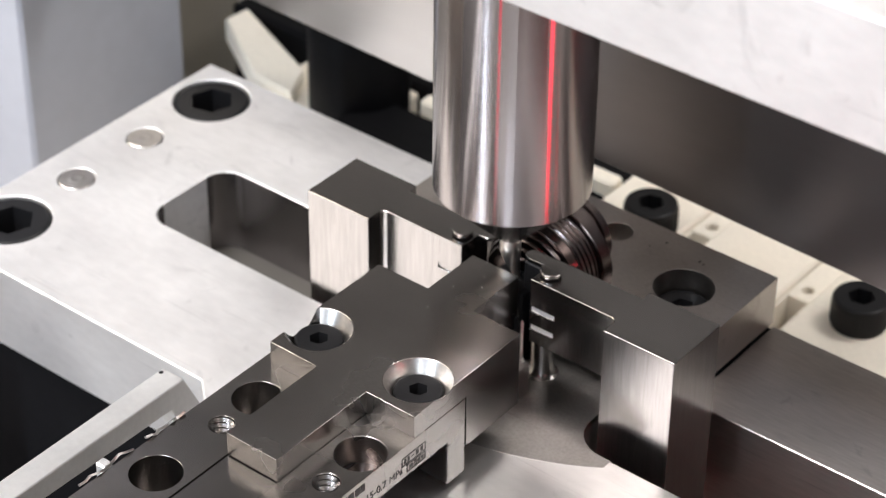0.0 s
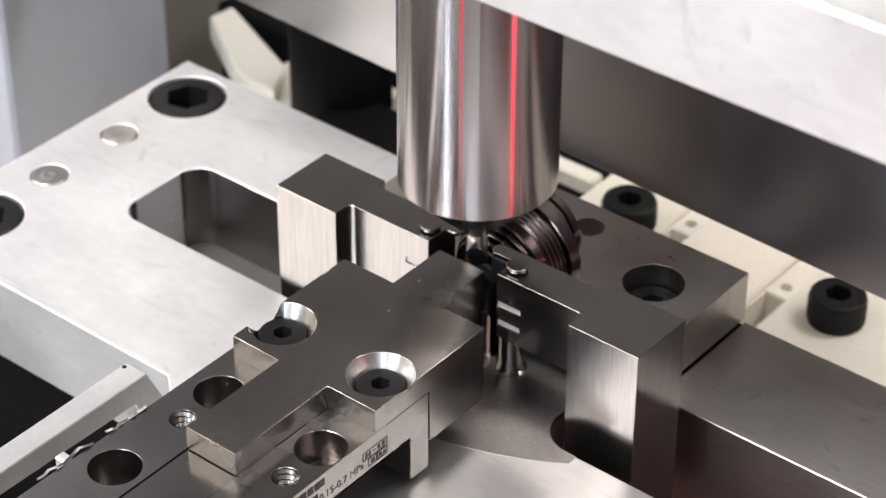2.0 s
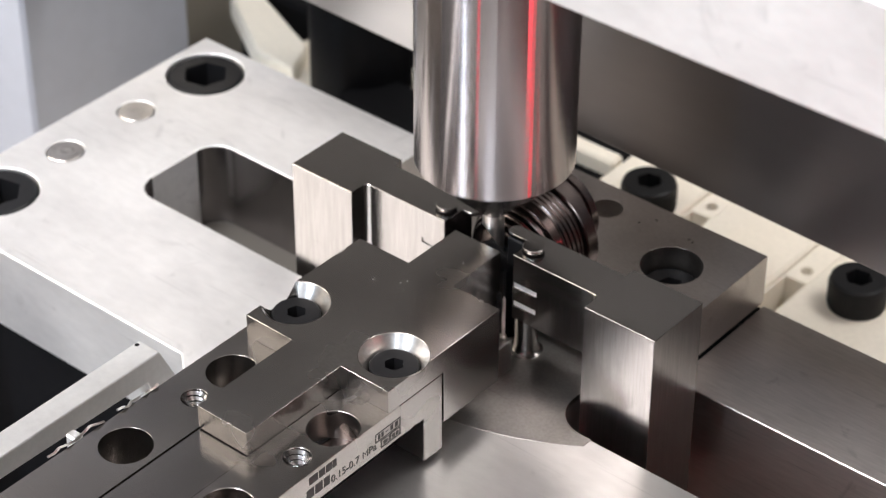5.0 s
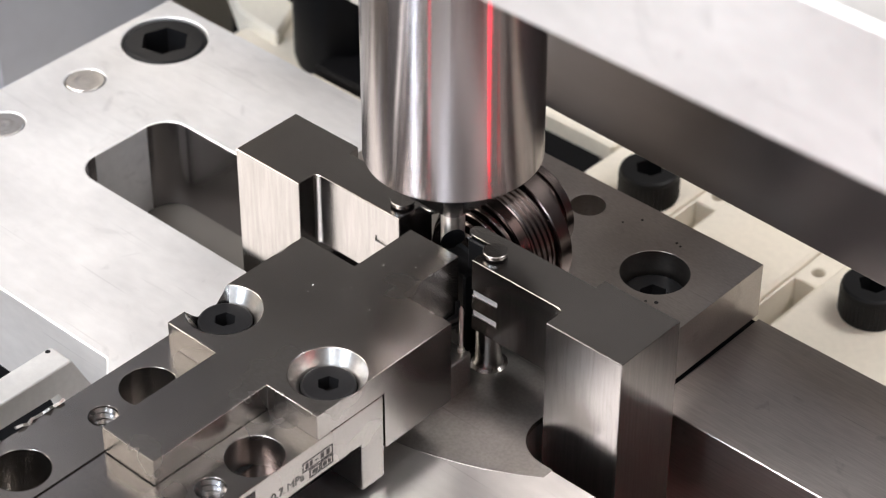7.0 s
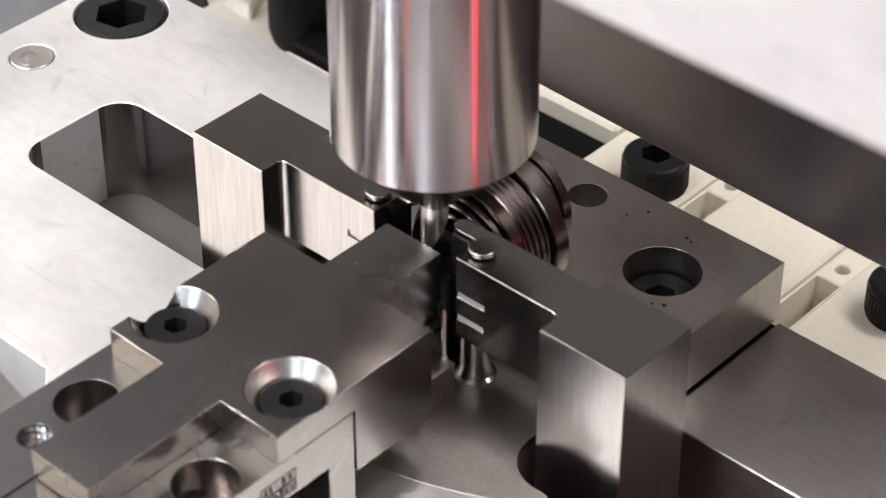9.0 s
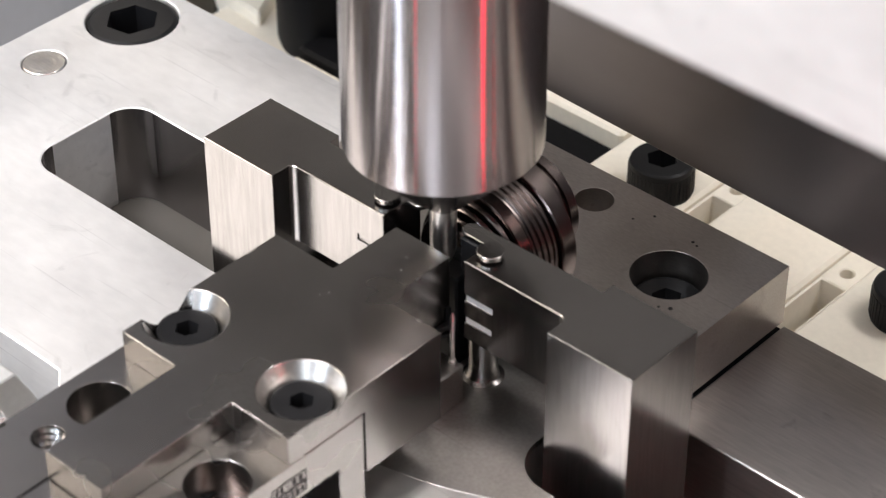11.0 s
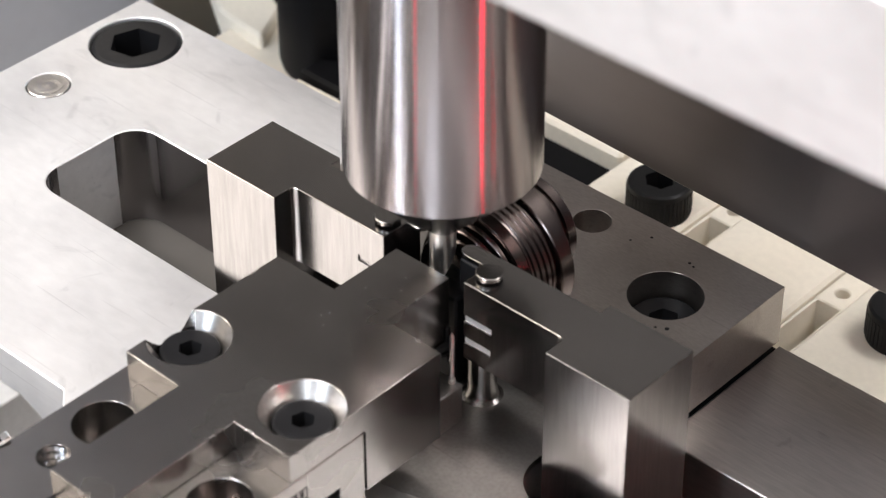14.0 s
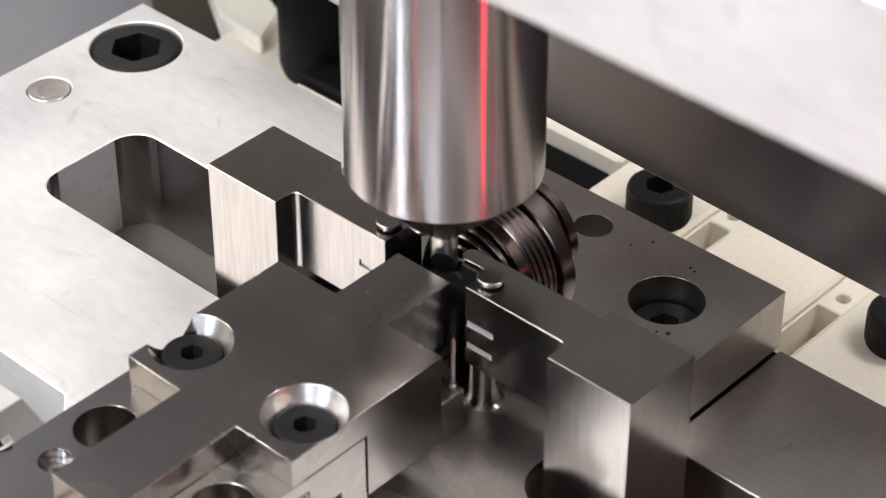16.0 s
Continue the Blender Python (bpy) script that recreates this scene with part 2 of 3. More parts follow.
def cap_screw(x, y, z, r, h, af, label, group, shank=3.0):
    """Socket-head screw; z is the underside of its head."""
    s = thing("socket_screw", x, y, z, label, "screw", group)
    head = lathe(B(), [(r * 0.98, 0), (r, 0.06 * h), (r, 0.86 * h), (r * 0.975, 0.95 * h), (r * 0.90, h)], n=48)
    part("head", head, BLACK, s, cutters=[prism(B(), hexagon(0, 0, af), 0.08 * h, h + 1)], chamfer=0.0)
    part("shank", lathe(B(), [(r * 0.55, -shank), (r * 0.55, 0.05)], n=24), BLACK, s)
    return s


def knurl(s, r, h, n=44):
    """Fine vertical ribs round a screw head, as one mesh."""
    bm = B()
    for i in range(n):
        a = 2 * math.pi * i / n
        m = Matrix.Rotation(a, 4, "Z")
        b0 = len(bm.verts)
        box(bm, r - 0.12, r + 0.07, -0.13, 0.13, 0.1 * h, 0.82 * h)
        bm.verts.ensure_lookup_table()
        for v in bm.verts[b0:]:
            v.co = m @ v.co
    tagged(part("knurling", bm, BLACK, s), kind="stuff")


P = -13.13          # top of the base plate
JAW = 0.44          # top of the two jaws
BODY = -2.77        # top of the slide's body

# ---- large structure ----
tbl = tagged(part("machine_table", box(B(), -700, 700, -600, 700, -95, -75), TABLE, chamfer=1.0),
             "large grey painted steel machine table under the fixture", "table", kind="structure")
tagged(part("floor", box(B(), -2600, 2600, -2600, 2600, -960, -900), WALL), "grey workshop floor under the machine", "floor", kind="structure")
tagged(part("ceiling", box(B(), -2600, 2600, -2600, 2600, 1300, 1350), CEILING), "pale workshop ceiling over the machine", "ceiling", kind="structure")
for nm, b in (("wall_north", (-2600, 2600, 2600, 2700, -900, 1300)), ("wall_south", (-2600, 2600, -2700, -2600, -900, 1300)),
              ("wall_east", (2600, 2700, -2600, 2600, -900, 1300)), ("wall_west", (-2700, -2600, -2600, 2600, -900, 1300))):
    tagged(part(nm, box(B(), *b), WALL), "plain grey workshop wall", "wall", kind="structure")
legs = thing("table_base", 0, 0, -900, "grey steel cabinet base carrying the machine table", "machine base")
part("cabinet", box(B(), -600, 600, -500, 600, 0, 805), PANEL, legs, chamfer=4)


def base_plate():
    pl = thing("base_plate", 0, 0, P - 11.3, "thick milled aluminium base plate with a long pocket", "plate")
    z0, z1 = 0, 11.3
    outline = [(-69.6, -22.2), (-25.6, -22.2), (-22.0, -25.4), (-15.0, -31.0), (-15.0, 7.5), (15.7, 7.5), (15.7, 9.1), (12.6, 9.1), (12.6, 26.3), (-69.6, 26.3)]
    cuts = [prism(B(), slot_outline(-52.0, -15.5, -3.7, 9.7, 3.0), -1, 13),
            prism(B(), slot_outline(11.0, 30, -5.3, 8.8, 4.0), -1, 13)]
    front = prism(B(), [(-14.95, -62), (42, -40), (42, -5.3), (15.7, -5.3), (15.7, 7.45), (-14.95, 7.45)], z0, z1)
    part("front_plate", front, ALU_SATIN, pl, "smooth satin aluminium front plate", cutters=cuts[1:], chamfer=0.12)
    for x, y in ((-63.43, 19.85), (-63.7, -14.5)):
        cuts.append(prism(B(), circle(x, y, 4.98), 6.3, 13))
    for x, y in ((-63.9, 8.2), (-63.9, -3.5)):
        cuts.append(prism(B(), circle(x, y, 2.35, 32), 8.0, 13))
    part("plate", prism(B(), outline, z0, z1), ALU, pl, cutters=cuts, chamfer=0.11)
    # black filler, added so that the slit under the back block stays dark
    part("slit_filler", box(B(), 12.65, 16.4, 9.15, 26.2, 0.2, 9.8), BLACK_RUBBER, pl, "black filler added to keep the slit under the back block dark", chamfer=0.1)
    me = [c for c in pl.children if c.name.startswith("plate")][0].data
    # milled pocket and slot walls take a darker colour for the shade inside
    me.materials.append(MILLED_SHADED)
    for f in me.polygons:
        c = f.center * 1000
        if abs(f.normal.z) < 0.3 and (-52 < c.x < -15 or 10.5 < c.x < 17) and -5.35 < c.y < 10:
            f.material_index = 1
    return pl


base_plate()
for y, x in ((19.85, -63.43), (-14.5, -63.7)):
    cap_screw(x, y, P - 5.0, 4.86, 4.95, 5.0, "black socket-head cap screw sunk in the aluminium plate", "plate screws", shank=4)
for y in (8.2, -3.5):
    d = lathe(B(), [(2.2, -3.3), (2.2, -0.1), (2.1, 0.0)], n=32)
    face = lathe(B(), [(1.6, -0.2), (1.6, 0.035), (1.35, 0.012), (0.95, 0.012), (0.9, 0.035), (0.5, 0.035), (0.45, 0.012)], n=32)
    tagged(part("dowel_pin", d, STEEL_LIGHT, joins=[face], at=pose(-0.0639, y * 0.001, P * 0.001)), "round turned steel dowel pin flush in the plate", "pin", "dowels in the plate")

# round steel insert below the tool
arc = [(-3 + 33.8 * math.cos(radians(a)), 21.1 + 33.8 * math.sin(radians(a))) for a in np.linspace(-111, -40, 60)]
ins = prism(B(), arc + [(30, 8.6), (-15.1, 8.6)], P - 0.6, P + 0.05)
tagged(part("round_insert", ins, STEEL_PAD, cutters=[prism(B(), slot_outline(11.0, 50, -5.3, 8.9, 4.0), P - 5, P + 5),
            box(B(), 16.4, 60, -30, 30, P - 5, P + 5)], chamfer=0.05),
       "dark steel wear pad with an arched edge on the base plate", "insert")


# ---- back block, right block ----
def back_block():
    b = thing("back_block", -3, 16, P, "ground steel block with sunk screw and bored hole", "block")
    h = -7.56 - P
    bm = box(B(), -23, 19.35, -9.0, 10.3, 0.06, h)
    cuts = [prism(B(), circle(12.3, 2.2, 3.45), 1.2, 10), prism(B(), circle(0.5, 6.3, 1.8, 32), 2.6, 10),
            lathe(B(), [(7.06, -20), (7.06, -3.9)], (0.0, 0, -P - 4.6), "y", 64), lathe(B(), [(5.05, -20), (5.05, -0.7)], (0.0, 0, -P - 3.4), "y", 64)]
    part("body", bm, STEEL_MATT, b, cutters=cuts, chamfer=0.11, joins=[box(B(), 15.8, 19.35, -6.8, 10.3, -0.72, 1.0)])
    for x, y, r in ((11.0, 7.3, 0.16), (11.6, 7.1, 0.13), (15.3, -1.4, 0.22), (14.4, -1.9, 0.14), (6.1, 8.0, 0.15), (4.9, 6.4, 0.12)):
        part("punch_mark", lathe(B(), [(r, -0.05), (r, 0.012)], (x, y, h), n=14), BLACK, b)
    return b


back_block()
cap_screw(9.3, 18.2, -7.56 - 4.37, 3.25, 1.7, 2.6, "black socket-head screw sunk in the steel block", "block screws", shank=1.5)
rb = tagged(part("side_block", box(B(), 16.45, 75, 9.3, 26.3, -75, -14.28), STEEL_SIDE, chamfer=0.10), "dark ground steel block beside the clamping jaw", "block")

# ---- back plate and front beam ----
# one plate in two colours: left half as lit, right half as shaded
for x0, x1, skin, words in ((-160, -25.1, SATIN_LIT, "left half of the long satin plate behind the fixture, coloured as lit"),
                            (-25, 160, SATIN_SHADED, "right half of the long satin plate behind the fixture, coloured as shaded")):
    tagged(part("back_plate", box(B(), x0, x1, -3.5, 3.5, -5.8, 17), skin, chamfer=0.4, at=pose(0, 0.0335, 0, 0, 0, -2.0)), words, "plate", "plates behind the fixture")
tagged(part("front_beam", box(B(), -160, 61.6, -31.5, -8.5, 54.5, 65.1), ALU, chamfer=0.28),
       "bright aluminium cross beam bridging over the fixture", "beam")


# ---- the slide and its carrier block ----
def slide():
    s = thing("air_slide", -3.3, -45, P, "small dark steel pneumatic slide with bored mounting holes", "slide unit")
    top = BODY - P
    def X(x): return x + 3.3
    def Y(y): return y + 45
    rail_l = box(B(), X(-14.0), X(-6.62), Y(-75), Y(-16.6), 0.0, top)
    holes = [(-10.0, -44.4, 2.65), (-10.05, -29.8, 2.65)]
    cuts = [prism(B(), circle(X(x), Y(y), r, 40), top - 6, top + 1) for x, y, r in holes]
    cuts += [prism(B(), circle(X(-10.05), Y(-35.1), 1.35, 32), top - 5, top + 1)]
    part("rail", rail_l, STEEL_DARK, s, cutters=cuts, chamfer=0.12)
    rail_r = box(B(), X(-0.0), X(6.1), Y(-75), Y(-16.72), 6.4, top)
    leg = box(B(), X(1.5), X(6.1), Y(-19.55), Y(-16.72), 0.85, 7.5)
    holes = [(3.4, -29.8, 2.62), (3.4, -44.4, 2.62)]
    cuts = [prism(B(), circle(X(x), Y(y), r, 40), top - 6, top + 1) for x, y, r in holes]
    cuts += [prism(B(), circle(X(3.56), Y(-35.1), 1.35, 32), top - 5, top + 1)]
    part("rail", rail_r, STEEL_DARK, s, cutters=cuts, chamfer=0.06, joins=[leg])
    # dark discs close these bores and stand in for the shade in them
    for x, y in ((3.4, -29.8), (3.4, -44.4)):
        part("bore_shade_disc", prism(B(), circle(X(x), Y(y), 2.66, 40), 6.45, 6.9), BRONZE, s, "dark brownish disc added for the shade in the mounting bore")
    part("inner_body", box(B(), X(-6.0), X(1.4), Y(-75), Y(-17), 0.0, 7.0), BLACK, s)
    part("centre_table", box(B(), X(-6.55), X(-0.06), Y(-75), Y(-16.7), 1.0, top - 0.12), STEEL, s, chamfer=0.1)
    for x in (-10.05, 3.56):
        th = B()
        n, turns = 28, 6
        rows = []
        for i in range(n * turns + 1):
            a = 2 * math.pi * i / n
            z = top - 4.2 + 4.1 * i / (n * turns)
            rows.append([(X(x) + r * math.cos(a), Y(-35.1) + r * math.sin(a), z + dz)
                         for r, dz in ((1.34, -0.3), (1.08, 0.0), (1.34, 0.3))])
        vs = [[th.verts.new(p) for p in r] for r in rows]
        for a, b in zip(vs, vs[1:]):
            th.faces.new((a[0], a[1], b[1], b[0]))
            th.faces.new((a[1], a[2], b[2], b[1]))
        part("screw_thread", th, STEEL, s, "bright cut internal thread")
    return s


air = slide()


def carrier():
    c = thing("carrier_block", -3.3, -16, BODY, "dark ground steel T-shaped carrier block on the slide", "block")
    def X(x): return x + 3.3
    def Y(y): return y + 16
    t = -BODY
    outline = [(X(-6.55), Y(-38.03)), (X(-0.08), Y(-38.03)), (X(-0.08), Y(-24.78)), (X(6.06), Y(-24.78)), (X(6.06), Y(-7.68)),
               (X(0), Y(-7.68)), (X(0), Y(0)), (X(-6.1), Y(0)), (X(-6.1), Y(-7.6)), (X(-12.81), Y(-7.6)), (X(-12.81), Y(-24.78)), (X(-6.55), Y(-24.78))]
    bm = prism(B(), outline, 0.02, t)
    cuts = []
    for x in (-10.35, 2.75):
        cuts.append(lathe(B(), [(2.62, -1.0), (2.62, 1.15), (3.58, t + 0.001), (3.9, t + 0.35)], (X(x), Y(-20.1), 0), n=56))
    low = box(B(), X(-12.81), X(6.06), Y(-16.43), Y(-7.68), -6.4, 1.0)
    nose = box(B(), X(-6.1), X(0), Y(-9.0), Y(0), -4.2, 1.0)
    part("body", bm, STEEL_DARK, c, cutters=cuts, chamfer=0.13, joins=[low, nose])
    for x in (-10.35, 2.75):
        ring = B()
        n = 56
        lo = [ring.verts.new((X(x) + 2.6 * math.cos(2 * math.pi * k / n), Y(-20.1) + 2.6 * math.sin(2 * math.pi * k / n), 1.16)) for k in range(n)]
        hi = [ring.verts.new((X(x) + 3.53 * math.cos(2 * math.pi * k / n), Y(-20.1) + 3.53 * math.sin(2 * math.pi * k / n), t - 0.03)) for k in range(n)]
        for k in range(n):
            if X(x) + 3.62 * math.cos(2 * math.pi * (k + 0.5) / n) > X(-12.7):
                ring.faces.new((lo[k], lo[(k + 1) % n], hi[(k + 1) % n], hi[k]))
        part("countersink", ring, STEEL_BRIGHT, c, "bright freshly cut countersink")
    return c


carrier()
for x in (-10.35, 2.75):
    cap_screw(x, -20.1, BODY + 0.02, 2.52, 1.6, 1.8, "small black socket screw in a bright countersink", "carrier screws", shank=0.05)


# ---- jaws ----
def jaw(mirror, name_label):
    j = thing("clamp_jaw", -2.97, 2.0, JAW, name_label, "clamp jaw", "pair of jaws")
    s = -1 if mirror else 1
    def poly(pts):
        q = [(s * x, y) for x, y in pts]
        return q[::-1] if mirror else q
    def bx(x0, x1, y0, y1, z0, z1):
        a, b = sorted((s * x0, s * x1))
        return box(B(), a, b, y0, y1, z0, z1)
    curve = [(14.93 + 0.9 * math.sin(radians(a)), -2.93 + 0.9 * math.cos(radians(a))) for a in range(0, 61, 20)]
    arm = prism(B(), poly([(4.6, 2.6), (4.6, -2.03)] + curve + [(16.5, curve[-1][1]), (16.5, 2.6)]), -8.2, 0)
    part("body", prism(B(), poly([(15.63, -4.4), (24.34, -4.4), (24.34, 3.9), (15.63, 3.9)]), -26, 0), STEEL, j, chamfer=0.12, joins=[arm],
         cutters=[bx(3.5, 7.75, -2.6, -1.75, -4.12, -3.48), bx(3.5, 7.65, -2.6, -1.75, -6.47, -5.83)])
    # strips stand in for the bright reflection inside the arm's slots
    for z in (-3.8, -6.15):
        strip = bx(4.75, 7.9, -1.93, -1.5, z - 0.34, z + 0.34)
        bmesh.ops.subdivide_edges(strip, edges=strip.edges[:], cuts=5, use_grid_fill=True)
        rough = random.Random(int(-z * 10))
        for v in strip.verts:
            if v.co.y < -1.9:
                v.co.y += rough.uniform(0.0, 0.08)
        part("slot_glint", strip, STEEL if mirror else ALU, j, "bright strip in the arm's slot for the reflection inside it")
    return j


jaw(False, "ground steel clamping jaw with a narrow arm")
jaw(True, "ground steel clamping jaw with a recessed bright arm")
for x in (-8.88, 2.87):
    r = lathe(B(), [(0.7, -0.5), (0.7, 0.2), (1.15, 0.25), (1.2, 0.62), (1.1, 0.7)], n=32)
    tagged(part("jaw_pin", r, STEEL_DARK, at=pose(x * 0.001, 0.00187, JAW * 0.001)), "small round steel pin head on the jaw arm", "pin", "jaw pins")

# ---- collet ----
def collet():
    c = thing("collet", -3.0, 12.0, -4.6, "dark bronze grooved collet on a horizontal axis", "collet")
    part("flange", lathe(B(), [(5.0, -1.75), (6.88, -1.75), (7.0, -1.63), (7.0, -0.15), (6.85, 0.0), (4.0, 0.0)], axis="y", n=96), BRONZE, c)
    prof = [(4.0, -1.7)]
    for k in range(4):
        y = -1.95 - 0.62 * k
        r = 6.52 - 0.07 * k
        prof += [(r - 0.2, y + 0.2), (r, y + 0.05), (r, y - 0.30), (r - 0.2, y - 0.40)]
    part("grooved_band", lathe(B(), (prof + [(6.1, -4.4), (4.0, -4.4)])[::-1], axis="y", n=96), BRONZE, c)
    part("tapered_band", lathe(B(), [(4.0, -5.42), (5.6, -5.42), (5.76, -5.34), (6.16, -4.55), (6.05, -4.42), (4.0, -4.42)], axis="y", n=96), BRONZE, c)
    part("core", lathe(B(), [(2.2, -8.6), (3.2, -8.0), (4.2, -6.0), (4.2, -4.5)], axis="y", n=64), BLACK, c)
    for a, b, r in ((-6.2, -5.75, 5.35), (-6.95, -6.5, 4.95), (-7.7, -7.3, 4.4), (-8.4, -8.05, 3.8)):
        part("front_ring", lathe(B(), [(r - 0.9, a), (r - 0.12, a), (r, a + 0.10), (r + 0.1, b - 0.10), (r, b), (r - 0.9, b)], axis="y", n=96), BRONZE, c)
    part("rear_collar", lathe(B(), [(4.3, -0.1), (4.75, 0.1), (4.9, 0.25), (4.9, 1.15), (4.6, 1.25), (4.6, 1.55), (4.9, 1.65), (4.9, 2.6), (4.65, 2.85)],
                              (0, 0, 1.2), "y", 72), BRONZE, c)
    return c


collet()


# ---- small parts round the tool ----
post = thing("locating_post", 1.0, -3.0, P + 0.05, "small bright steel post under the tool tip", "post")
part("block", box(B(), -2.0, 2.0, -2.6, 1.5, 0, 4.0), STEEL_LIGHT, post, chamfer=0.1)
part("needle", lathe(B(), [(0.34, 3.95), (0.34, 4.3), (0.2, 4.45), (0.2, 9.0), (0.05, 9.4)], (1.1, 1.05, 0), n=16), STEEL_BRIGHT, post)
tagged(part("round_column", lathe(B(), [(1.9, 0), (1.55, 0.2), (1.35, 0.6), (1.3, 1.2), (1.3, 5.3)], n=40), STEEL, at=pose(0.0019, 0.0022, (P + 0.05) * 0.001)),
       "short shiny round steel column under the jaw arm", "column")
# black block added to fill the dark gap below the tip
tagged(part("tip_gap_block", box(B(), -5.6, -0.4, 1.3, 4.4, P + 0.05, -3.5), BLACK, chamfer=0.2), "black block added under the tool tip to fill the dark gap", "holder")
for x0, x1 in ((-1.7, 5.0), (-10.95, -5.9)):
    tongue = slot_outline(x0, x1, 2.9, 4.55, 0.8, 6)
    tagged(part("feeler_tongue", prism(B(), tongue, -0.05, 0.38), STEEL_DARK, chamfer=0.06), "rounded dark steel tongue behind the jaw arm", "feeler", "feeler tongues")
# another black block, added to darken the gap below the tongue
tagged(part("tongue_gap_block", box(B(), -1.3, 1.55, 2.7, 4.4, P + 0.05, -0.1), BLACK, chamfer=0.15), "black block added to darken the gap under the tongue", "holder")
# small black jagged piece at the lower corner of the nose
clip = thing("bent_piece", 0.05, -0.6, -7.6, "small black bent piece beside the carrier nose", "clip")
part("stem", box(B(), 0.0, 0.35, 0.0, 0.4, -1.2, 2.6), BLACK, clip, chamfer=0.05)
part("claw", prism(B(), [(0.0, -1.2), (0.35, -1.3), (0.6, -0.4), (0.55, 0.9), (0.2, 0.5), (0.0, 0.9)], 0.6, 1.1), BLACK, clip, chamfer=0.05)
part("claw", prism(B(), [(0.0, -0.5), (0.3, -0.8), (0.5, 0.3), (0.0, 0.8)], -0.3, 0.1), BLACK, clip, chamfer=0.05)

# ---- bracket and clips beside the slide ----
def bracket():
    b = thing("sensor_bracket", -19, -52, P - 11.3, "grey anodised aluminium bracket bar with a slotted side", "bracket")
    def yz(prof, x0, x1):
        bm = B()
        a = [bm.verts.new((x0, y + 52, z - P + 11.3)) for y, z in prof]
        c = [bm.verts.new((x1, y + 52, z - P + 11.3)) for y, z in prof]
        n = len(prof)
        bm.faces.new(a)
        bm.faces.new(c[::-1])
        for i in range(n):
            bm.faces.new((a[i], c[i], c[(i + 1) % n], a[(i + 1) % n]))
        return bm
    side = [(-95, -24.43), (-24.0, -24.43), (-26.0, -15.0), (-31.15, -4.1), (-95, -4.1)]
    window = [(-96, -18.0), (-29.0, -18.0), (-33.05, -7.0), (-96, -6.0)]
    part("bar", yz(side, -3.0, -0.05), ALU_GREY, b, cutters=[yz(window, -4, 1)], chamfer=0.12)
    part("pin_hole", lathe(B(), [(0.25, 0), (0.25, 0.02)], (-2.6, 20.2, 20.34), n=16), BLACK, b)
    return b


bracket()
rng = random.Random(4)
for k, (x, y, l) in enumerate(((-14.3, -46.8, 7.0), (-14.2, -38.8, 5.2))):
    f = B()
    pts = [(0.0 + rng.uniform(-0.25, 0.25), l * i / 9 - l / 2, rng.uniform(-0.12, 0.25)) for i in range(10)]
    rows = [[f.verts.new((px + dx, py, pz + dz)) for dx, dz in ((-0.2, -0.2), (0.03, 0.0), (0.2, -0.15), (0.0, -0.35))] for px, py, pz in pts]
    for r0, r1 in zip(rows, rows[1:]):
        for q in range(4):
            f.faces.new((r0[q], r0[(q + 1) % 4], r1[(q + 1) % 4], r1[q]))
    f.faces.new(rows[0])
    f.faces.new(rows[-1][::-1])
    tagged(part("foil_scrap", f, STEEL_LIGHT, at=pose(x * 0.001, y * 0.001, (BODY + 0.25) * 0.001)), "crumpled silvery foil scrap along the slide edge", "scrap", "foil scraps")
tagged(part("sensor_block", box(B(), -16.2, -14.8, -46.6, -45.4, -6.5, -3.3), ALU_GREY, chamfer=0.2), "small white sensor block beside the slide", "sensor")

# ---- markings on the slide ----
def lettering(text, size, y, z, name):
    cu = bpy.data.curves.new("letters", "FONT")
    cu.body, cu.size, cu.extrude = text, size * 0.001, 0.00001
    ob = bpy.data.objects.new("letters", cu)
    scene.collection.objects.link(ob)
    me = bpy.data.meshes.new_from_object(ob.evaluated_get(bpy.context.evaluated_depsgraph_get()))
    bpy.data.objects.remove(ob)
    me.materials.append(INK)
    o = new(name, me)
    o.parent = air
    o.matrix_basis = pose((6.12 + 3.3) * 0.001, (y + 45) * 0.001, (z - P) * 0.001, 90, 0, 90)
    return tagged(o, "black printed lettering")


lettering("0.15-0.7 MPa", 1.25, -33.2, -5.95, "pressure_marking")
def ink_bars(name, bars):
    bm = B()
    for y0, y1, z0, z1 in bars:
        box(bm, 6.1 + 3.3, 6.13 + 3.3, y0 + 45, y1 + 45, z0 - P, z1 - P)
    return part(name, bm, INK, air, "black printed marking")


ink_bars("type_marking", [(-36.2, -35.0, -4.2, -3.3), (-34.8, -34.0, -4.2, -3.3), (-33.8, -33.0, -4.2, -3.3), (-32.9, -32.4, -4.2, -3.3)])
ink_bars("maker_marking", [(-36.6, -35.6, -5.8, -4.7), (-35.4, -34.4, -5.8, -4.7), (-34.2, -33.4, -5.8, -4.7)])
frame_bars = []
for y0, y1, z0, z1 in ((-26.8, -23.1, -5.2, -4.1), (-26.0, -24.7, -6.3, -5.3), (-24.6, -23.1, -6.3, -5.3)):
    frame_bars += [(y0, y1, z1 - 0.12, z1), (y0, y1, z0, z0 + 0.12), (y0, y0 + 0.12, z0, z1), (y1 - 0.12, y1, z0, z1)]
frame_bars += [(-26.4, -26.1, -4.95, -4.35), (-25.9, -25.6, -4.95, -4.35), (-25.3, -24.9, -4.7, -4.6), (-24.6, -24.2, -4.95, -4.35), (-23.9, -23.5, -4.95, -4.35),
               (-25.6, -25.0, -6.05, -5.6), (-24.3, -23.9, -6.05, -5.6), (-23.7, -23.4, -6.05, -5.6)]
ink_bars("stamp_marking", frame_bars)

